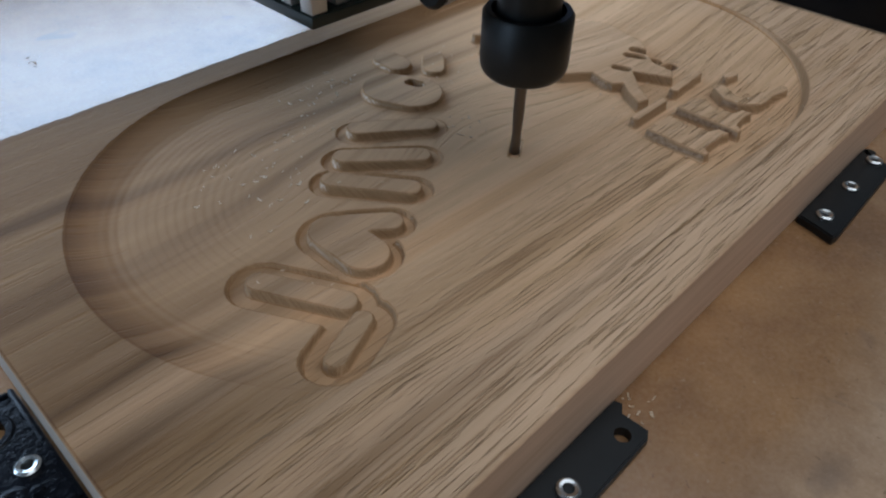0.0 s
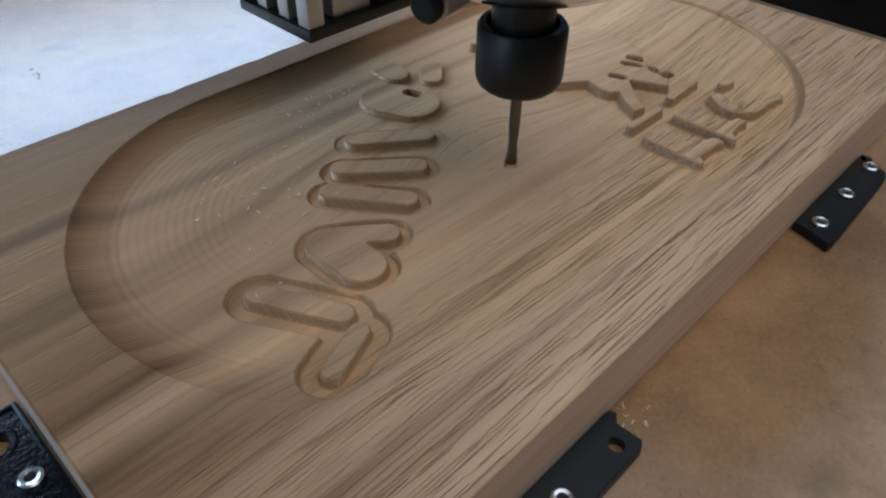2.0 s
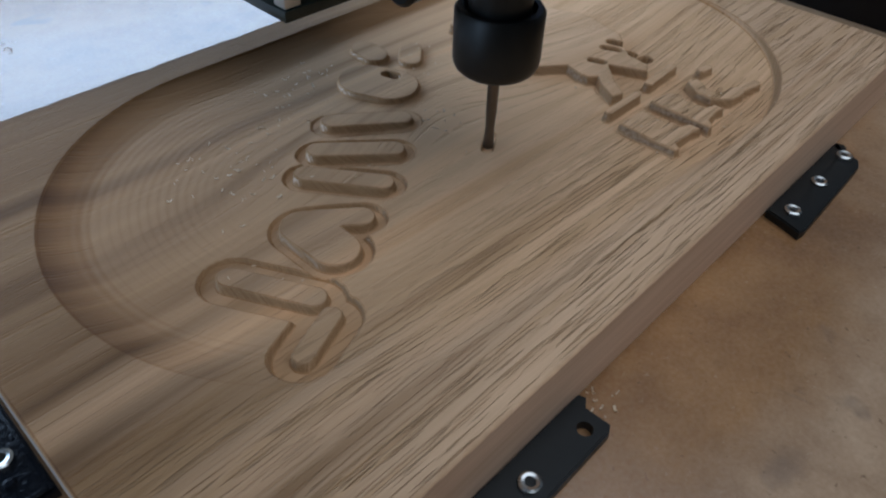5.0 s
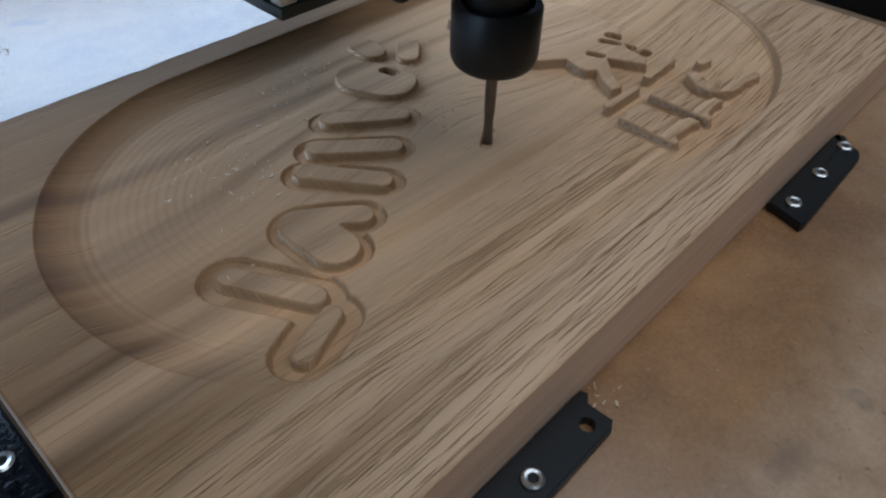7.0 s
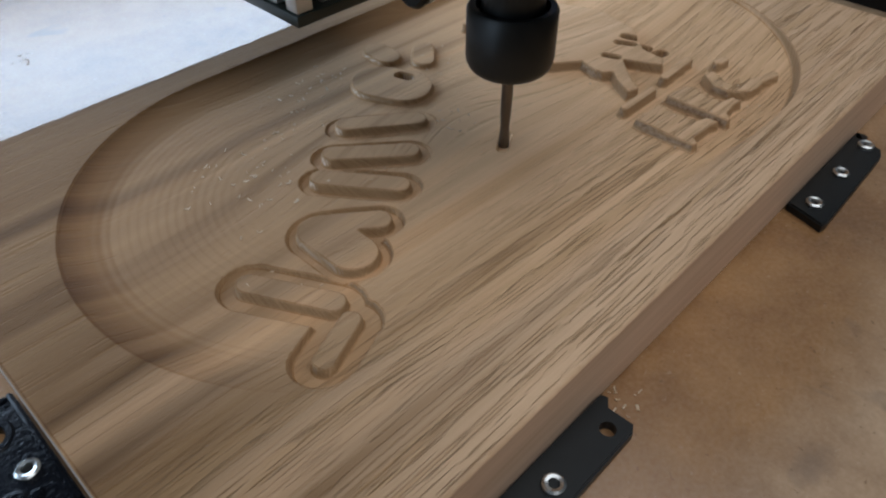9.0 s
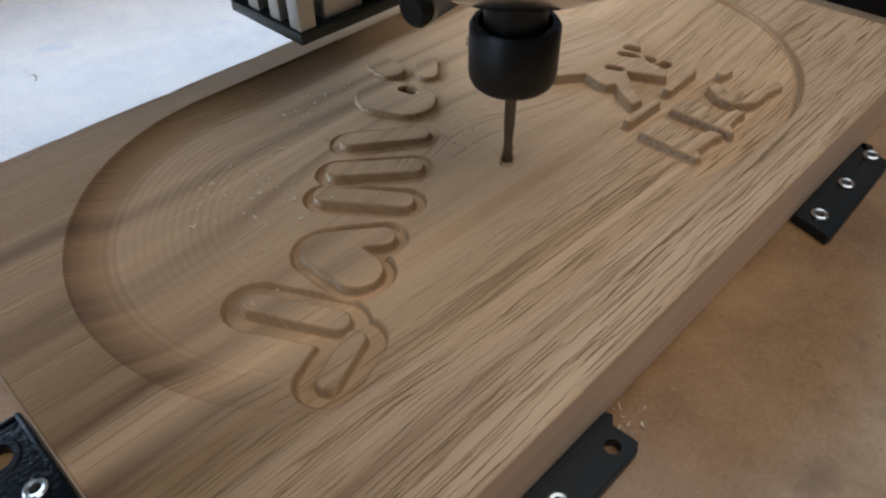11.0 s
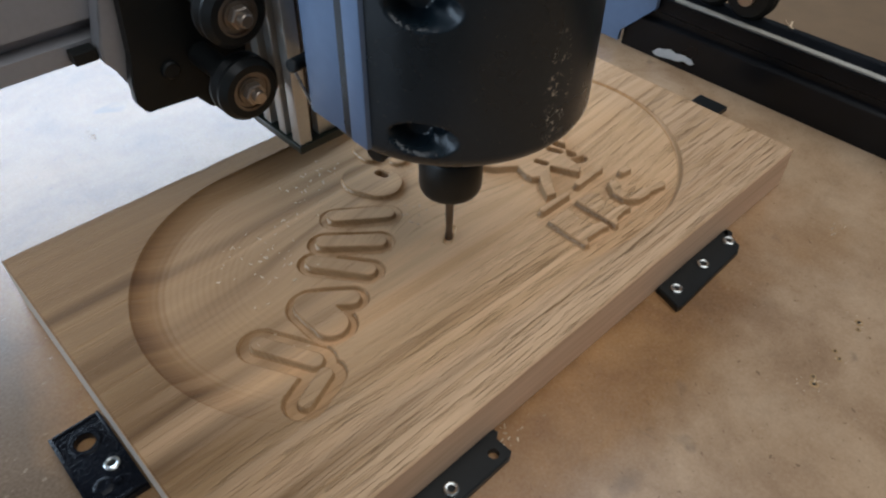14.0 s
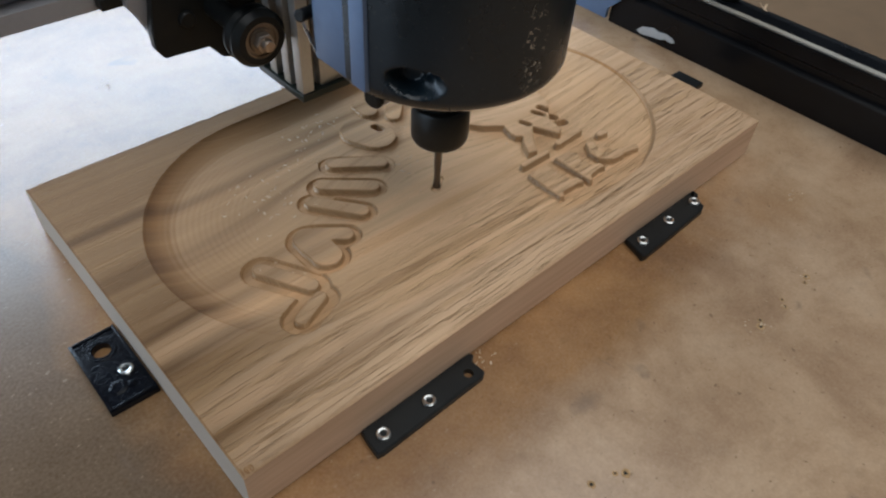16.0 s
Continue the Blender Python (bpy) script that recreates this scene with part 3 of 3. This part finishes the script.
part("nub", lathe([(0, 3.5), (0.9, 3.4), (1.5, 2.55)], 20, Matrix.Translation((-6.4, 59.4, 0))), PRINTED, end)
far = thing("far_clip", "small black plastic stop behind the board's end", "clamp", group="clamps round the board")
part("plate", box((260.4, 45.5, 0.05), (294.5, 60.5, 2.5), 0.4), BLACK, far)

# ---- side rail ----
rail = thing("side_rail", "black aluminium machine rail with a worn bright edge", "rail")
part("profile", prism([(312, 0.05), (332, 0.05), (332, 32), (327, 32), (325, 35), (321, 35), (319, 32), (312, 32), (312, 25), (315, 23), (315, 20), (312, 18)], -420, 121.2, 0.3), RAILBLACK, rail, smooth=False)
part("edge_strip", box((313.2, -420, 32.02), (316.6, 96, 33.0), 0.3), DUSTY, rail, "pale dusty strip")
# irregular white smear on the rail face, as a thin raised shape
tb = bmesh.new()
smear_edge = [(101, 3.2), (98, 6.2), (94.5, 6.9), (91, 8.3), (87.5, 7.2), (83, 8.0), (78.5, 7.3), (76.4, 5.6), (78, 4.4), (82.5, 4.9), (86, 3.4), (90.5, 3.1), (95, 2.2), (99, 1.9)]
ta, tc = ([tb.verts.new((x, y, z)) for y, z in smear_edge] for x in (311.55, 311.98))
tb.faces.new(ta)
tb.faces.new(tc[::-1])
for k in range(len(ta)):
    j = (k + 1) % len(ta)
    tb.faces.new((ta[k], tc[k], tc[j], ta[j]))
part("white_smear", tb, SMEARWHITE, rail, "irregular white smear on the rail", smooth=False)

# ---- gantry beam and carriage ----
beam = thing("gantry_beam", "grey aluminium extrusion beam over the bench", "beam")
bp = [(150, 75), (170, 75), (170, 115), (150, 115), (150, 107.4), (156, 106.6), (156, 102.2), (150, 101.4), (150, 87.4), (156, 86.6), (156, 82.2), (150, 81.4)]
bm = bmesh.new()
fa = [bm.verts.new((-330, y, z)) for y, z in bp]
fb = [bm.verts.new((305.6, y, z)) for y, z in bp]
bm.faces.new(fa)
bm.faces.new(fb[::-1])
for i in range(len(bp)):
    j = (i + 1) % len(bp)
    bm.faces.new((fa[i], fb[i], fb[j], fa[j]))
part("profile", bm, BEAMGREY, beam, smooth=False)
ep = bmesh.new()
plate_edge = [(230, 2.5), (121.5, 2.5), (121.5, 9.2), (102.5, 27.0), (102.5, 160), (230, 160)]
pa, pb = ([ep.verts.new((x, y, z)) for y, z in plate_edge] for x in (308.5, 311.0))
ep.faces.new(pa)
ep.faces.new(pb[::-1])
for k in range(len(pa)):
    j = (k + 1) % len(pa)
    ep.faces.new((pa[k], pb[k], pb[j], pa[j]))
bmesh.ops.bevel(ep, geom=list(ep.edges), offset=0.5, segments=2, affect="EDGES")
part("end_plate", ep, BRACKET, beam, "blue-grey metal end plate with a slanted corner")
for y, z in ((82, 45.5), (62, 45.0)):
    wh = part("wheel", lathe([(3.5, 0), (9.6, 0.0), (11.9, 2.6), (11.9, 3.4), (10.4, 5.0), (11.9, 6.6), (11.9, 7.6), (9.6, 10.0), (3.5, 10.0)], 40, along((317, y, z), (318, y, z))), BLACK, beam, "black grooved plastic wheel")
    part("bolt", lathe([(0, -3.0), (3.6, -3.0), (4.0, -2.6), (4.0, 1.0), (2.5, 10)], 12, along((317, y, z), (318, y, z))), HUB, wh, "steel axle bolt")

carriage = thing("carriage", "black carriage plate with plastic grooved wheels on the beam", "machine carriage")
part("plate", prism([(61, 128), (59.6, 95), (58.2, 78), (56, 68.4), (55.7, 61), (58.4, 56.6), (75.8, 56.4), (80.2, 50), (83.4, 49), (98, 47.8), (150, 47.8), (186, 66), (186, 128)], 138, 142, 0.5), BLACK, carriage, smooth=False)
part("back_plate", prism([(59, 128), (57, 100), (51.5, 81), (51.1, 76.2), (54.4, 71.5), (57.6, 65.8), (58.6, 60), (90, 60), (90, 128)], 142.2, 149.6, 0.5), BEAMGREY, carriage, "grey metal backing plate", smooth=False)
part("stop_block", box((43.6, 144.5, 76.4), (51.0, 149.8, 80.4), 0.5), BLACK, carriage, smooth=False)


def v_wheel(x, z):
    y = 106.0
    w = lathe([(6.4, 0), (8.6, 0.0), (10.4, 2.2), (10.4, 3.4), (9.2, 5.0), (10.4, 6.6), (10.4, 7.8), (8.6, 10.0), (6.4, 10.0)], 56, along((x, y, z), (x, y + 1, z)))
    wheel = part("wheel", w, BLACK, carriage, "black grooved plastic wheel")
    part("bearing", lathe([(2.8, 0.2), (4.3, 0.2), (4.5, 0.9), (5.5, 0.9), (5.7, 0.1), (6.5, 0.1), (6.5, 9.6)], 40, along((x, y + 0.1, z), (x, y + 1, z))), BEARING, wheel, "dull steel bearing")
    part("bolt", lathe([(0, -4.8), (1.7, -4.8), (2.1, -4.4), (2.1, 14)], 24, along((x, y, z), (x, y + 1, z))), HUB, wheel, "round axle stud")
    part("nut", lathe([(2.05, -2.4), (3.1, -2.4), (3.5, -2.0), (3.5, 0.4), (2.15, 0.4)], 6, along((x, y, z), (x, y + 1, z))), HUB, wheel, "small hexagon nut")
    part("spacer", rod((x, y + 10.1, z), (x, 138.4, z), 4.2, 0.3, 24), BLACK, wheel, "black spacer tube")
    return wheel


for x, z in ((80.3, 70.5), (80.3, 95.2), (150, 70.5)):
    v_wheel(x, z)
part("nut_boss", rod((69, 136.2, 69), (69, 138.6, 69), 3.1, 0.6), BLACK, carriage, "black bolt head")

zaxis = thing("vertical_axis", "upright silver aluminium extrusion with a dark end plate", "machine axis", (-1.0, 0, 1.0))
ZT = 136
part("corner_rib", box((92.6, 101.6, 46), (97.4, 106.2, ZT), 0.4), ALU, zaxis)
for y0, y1 in ((110.2, 114.6), (119.4, 124.0)):
    part("rib", box((92.8, y0, 46), (97.2, y1, ZT), 0.4), ALU, zaxis)
part("core", box((97.0, 106.6, 46), (146, 127, ZT), 0.3), SLOT, zaxis, "core coloured dark for the shade in its slots")
part("back_block", box((97.6, 127.2, 62), (146, 137.8, ZT), 0.3), SLOT, zaxis, "dark mounting block")
part("front_face", box((101.2, 103.0, 46), (113.4, 106.8, ZT), 0.4), ALU, zaxis)
part("front_rib", box((121.5, 102.2, 46), (146, 106.8, ZT), 0.4), ALU, zaxis)
bm = bmesh.new()
for i in range(40):
    lathe([(1.1, 46.4 + 1.6 * i), (1.7, 46.9 + 1.6 * i), (1.7, 47.4 + 1.6 * i), (1.1, 48.0 + 1.6 * i)], 14, Matrix.Translation((117.4, 104.2, 0)), bm)
part("lead_screw", bm, BRASS, zaxis, "threaded brass-coloured rod")
part("end_plate", box((92, 101, 43.0), (148, 131.5, 45.9), 0.3), GREEN, zaxis, "dark green end plate")
part("cap_screw", rod((82.0, 82.6, 87.8), (90.5, 86.0, 86.2), 2.0, 0.5), BLACK, zaxis, "black cap screw")
part("spring_wire", rod((83.0, 82.8, 86.5), (84.6, 78.5, 76.5), 0.45, 0.1, 8), STEEL, zaxis, "thin steel wire")

# ---- router spindle ----
AX, AY = 121.5, 59.8
spindle = thing("router_spindle", "black router spindle with a steel collet, over the oak board", "router", (AX, AY, 0))


def housing():
    """The clamp housing: a cylinder with oval recesses, rounded at its lower rim."""
    bm = bmesh.new()
    n, zs = 420, [75.8, 76.0, 76.6, 77.6, 78.5] + [79.3 + 0.5 * k for k in range(92)] + [130, 136, 142, 147, 149.5, 150]
    ring = []
    for z in zs:
        row = []
        for i in range(n):
            a = 2 * math.pi * i / n
            r = 40 - max(0, 79.3 - z) ** 2 / 8.0
            for hz, ha in ((84.4, 214.5), (118.6, 214.5), (84.4, 40), (118.6, 40)):
                da = (math.degrees(a) - ha + 180) % 360 - 180
                e = math.hypot(da * 40 * math.pi / 180 / 9.6, (z - hz) / 5.0)
                if e < 1:
                    lean = min(1, max(0, (0.8 * da * 40 * math.pi / 180 / 9.6 - 0.6 * (z - hz) / 5.0)) / max(e, 1e-6))
                    f = min(1, (1 - e) * (2.6 - 1.5 * lean))
                    r -= 6.5 * (lean * f + (1 - lean) * f * f * (3 - 2 * f))
            row.append(bm.verts.new((r * math.cos(a), r * math.sin(a), z)))
        ring.append(row)
    for a, b in zip(ring[:-1], ring[1:]):
        for i in range(n):
            bm.faces.new((a[i], a[(i + 1) % n], b[(i + 1) % n], b[i]))
    bm.faces.new(ring[0][::-1])
    bm.faces.new(ring[-1])
    return bm


part("housing", housing(), HOUSING, spindle)
part("base_ring", lathe([(8.5, 62.5), (14, 62.8), (24, 66.0), (31, 70.2), (34.5, 73.0), (35.2, 75.7)], 96), CHROME, spindle, "polished steel base ring")
part("shaft", lathe([(7.4, 49), (7.4, 63)], 48), NUT, spindle)
part("collet_nut", lathe([(2.4, 38.0), (7.4, 37.4), (8.9, 37.8), (9.9, 38.7), (10.45, 40.0), (10.6, 41.4), (10.6, 52.4), (9.9, 53.4), (8.6, 53.4), (8.2, 50.9), (7.3, 50.9)], 64), NUT, spindle, "dark steel collet nut")
part("cutter", lathe([(0, 14.6), (1.3, 14.6), (1.4, 15.6), (1.15, 21), (1.42, 26), (1.5, 39)], 24), CUTTER, spindle, "thin steel cutting bit")
part("rear_bracket", box((-40, -0.4, 77.8), (40, 16.0, 146), 0.8), BRACKET, spindle, "blue-grey metal mounting bracket")
part("front_bracket", box((-40.4, -9.5, 77.5), (-32, -2.6, 146), 0.8), BRACKET, spindle, "blue-grey metal clamp half")
# black filler strip stands in for the shade inside the clamp gap
part("gap_strip", box((-39.0, -2.55, 78.2), (-30, -0.45, 145.5), 0.1), BLACK, spindle, "black strip for the shade in the gap between the clamp halves")
part("back_spacer", box((-22, 16.0, 79.5), (22, 41, 140), 0.5), BRACKET, spindle)
KNOBGREY = plain("satin_grey_metal", (0.42, 0.42, 0.43), 0.34, 0.6, 0.2, 500)
lever = part("lock_knob", rod((-23.6, 6, 62.6), (-4, 9, 63.1), 4.0, 0.6), KNOBGREY, spindle, "grey metal spindle lock knob")
part("knob_cap", rod((-27.0, 5.4, 62.5), (-23.7, 6, 62.6), 3.8, 1.0), BLACK, lever, "dark end cap")

# ---- shavings and dust ----


def flakes(name, spots, n, spread, size, on_board, label):
    """Loose curled flakes strewn round the given spots."""
    rnd = random.Random(len(spots) * 31 + n)
    bm = bmesh.new()
    for _ in range(n):
        cx, cy = spots[rnd.randrange(len(spots))]
        x, y = cx + rnd.gauss(0, spread), cy + rnd.gauss(0, spread)
        inside = 1 < x < LEN - 1 and 1 < y < WID - 1
        if inside != on_board:
            continue
        z = float(carved(np.array([x]), np.array([y]))[0]) if on_board else 0.0
        a, w = rnd.uniform(0, 6.28), size * rnd.uniform(0.35, 1.2)
        d, e = Vector((math.cos(a), math.sin(a), 0)), Vector((-math.sin(a), math.cos(a), 0))
        lift = rnd.uniform(0.2, 0.9) * w
        thin = rnd.uniform(0.18, 0.5)
        rows = []
        for k, h in ((-1, rnd.uniform(0, lift)), (0, 0.0), (1, lift)):
            p = Vector((x, y, z + 0.03 + h)) + d * (w * k)
            rows.append([bm.verts.new(p - e * w * thin), bm.verts.new(p + e * w * thin), bm.verts.new(p + e * w * thin * 0.8 + Vector((0, 0, 0.12))), bm.verts.new(p - e * w * thin * 0.8 + Vector((0, 0, 0.12)))])
        for p, q in zip(rows[:-1], rows[1:]):
            for k in range(4):
                bm.faces.new((p[k], p[(k + 1) % 4], q[(k + 1) % 4], q[k]))
        bm.faces.new(rows[0][::-1])
        bm.faces.new(rows[-1])
    return tagged(finish(name, bm, CHIP, smooth=False), label, "wood shavings", kind="stuff")


flakes("wood_shavings", [(86, 105), (66, 92), (62, 84), (100, 118), (112, 126), (74, 98), (120, 74), (58, 100), (95, 108)], 85, 5.0, 0.62, True, "tiny pale oak shavings lying in the carving")
flakes("fine_shavings", [(170, 48), (160, 30), (185, 30), (140, 100), (80, 70), (150, 110), (50, 55)], 70, 7.0, 0.4, True, "fine pale oak dust in the carving")
flakes("bench_shavings", [(86, -3), (207, -58), (188, -59), (171, -58), (84, -2), (30, -40), (48, -88), (62, -86), (37, 152), (0, 123), (60, 230), (250, -30)], 90, 2.6, 0.6, False, "pale oak crumbs on the machine bed")


def wood_chip(x, y, z):
    """One larger curled chip: three bent strips."""
    bm = bmesh.new()
    for a0, lean in ((0.3, 0.5), (2.2, 1.1), (4.0, 0.2)):
        d, e = Vector((math.cos(a0), math.sin(a0), 0)), Vector((-math.sin(a0), math.cos(a0), 0))
        rows = []
        for k in range(5):
            p = Vector((x, y, z + 0.05 + lean * 0.35 * k * (1 + 0.25 * k))) + d * (1.0 * k - 0.8)
            rows.append([bm.verts.new(p - e * 0.5), bm.verts.new(p + e * 0.5), bm.verts.new(p + e * 0.45 + Vector((0, 0, 0.22))), bm.verts.new(p - e * 0.45 + Vector((0, 0, 0.22)))])
        for p, q in zip(rows[:-1], rows[1:]):
            for k in range(4):
                bm.faces.new((p[k], p[(k + 1) % 4], q[(k + 1) % 4], q[k]))
        bm.faces.new(rows[0][::-1])
        bm.faces.new(rows[-1])
    return tagged(finish("wood_chip", bm, CHIP, smooth=False), "curled pale oak chip lying on the black rail", "wood chip")


wood_chip(324.5, 41.0, 35.0)


def torn_hole(x, y, r):
    """An old screw hole: a flat black disc for its shaded bore, with a torn, raised lip."""
    rnd = random.Random(int(x * 7 + y))
    bm = bmesh.new()
    n = 14
    rings = []
    for rr, z in ((1.9, 0.02), (1.35, 0.22), (1.0, 0.25), (0.8, 0.03)):
        rings.append([bm.verts.new((x + r * rr * rnd.uniform(0.8, 1.2) * math.cos(6.2832 * k / n), y + r * rr * rnd.uniform(0.8, 1.2) * math.sin(6.2832 * k / n), z * (rnd.uniform(0.4, 1.4) if z > 0.1 else 1))) for k in range(n)])
    for a, b in zip(rings[:-1], rings[1:]):
        for k in range(n):
            bm.faces.new((a[k], a[(k + 1) % n], b[(k + 1) % n], b[k]))
    hole = thing("screw_hole", "old torn screw hole in the fibreboard bed", "screw hole", group="screw holes in the bed")
    part("torn_lip", bm, LIP, hole, smooth=False)
    part("bore", lathe([(0, 0.03), (r * 0.95, 0.03), (r * 0.95, 0.012)], 14, Matrix.Translation((x, y, 0))), BLACK, hole, "flat black disc for the shaded bore")


for x, y, r in ((208.5, -57.3, 0.8), (205, -58.4, 0.5), (187.7, -59.6, 0.6), (190, -57.2, 0.5), (172, -58.6, 0.8), (174.5, -57, 0.6), (88.9, -61.5, 0.8), (78.3, -57.1, 0.7), (86.4, -59.5, 0.5)):
    torn_hole(x, y, r)
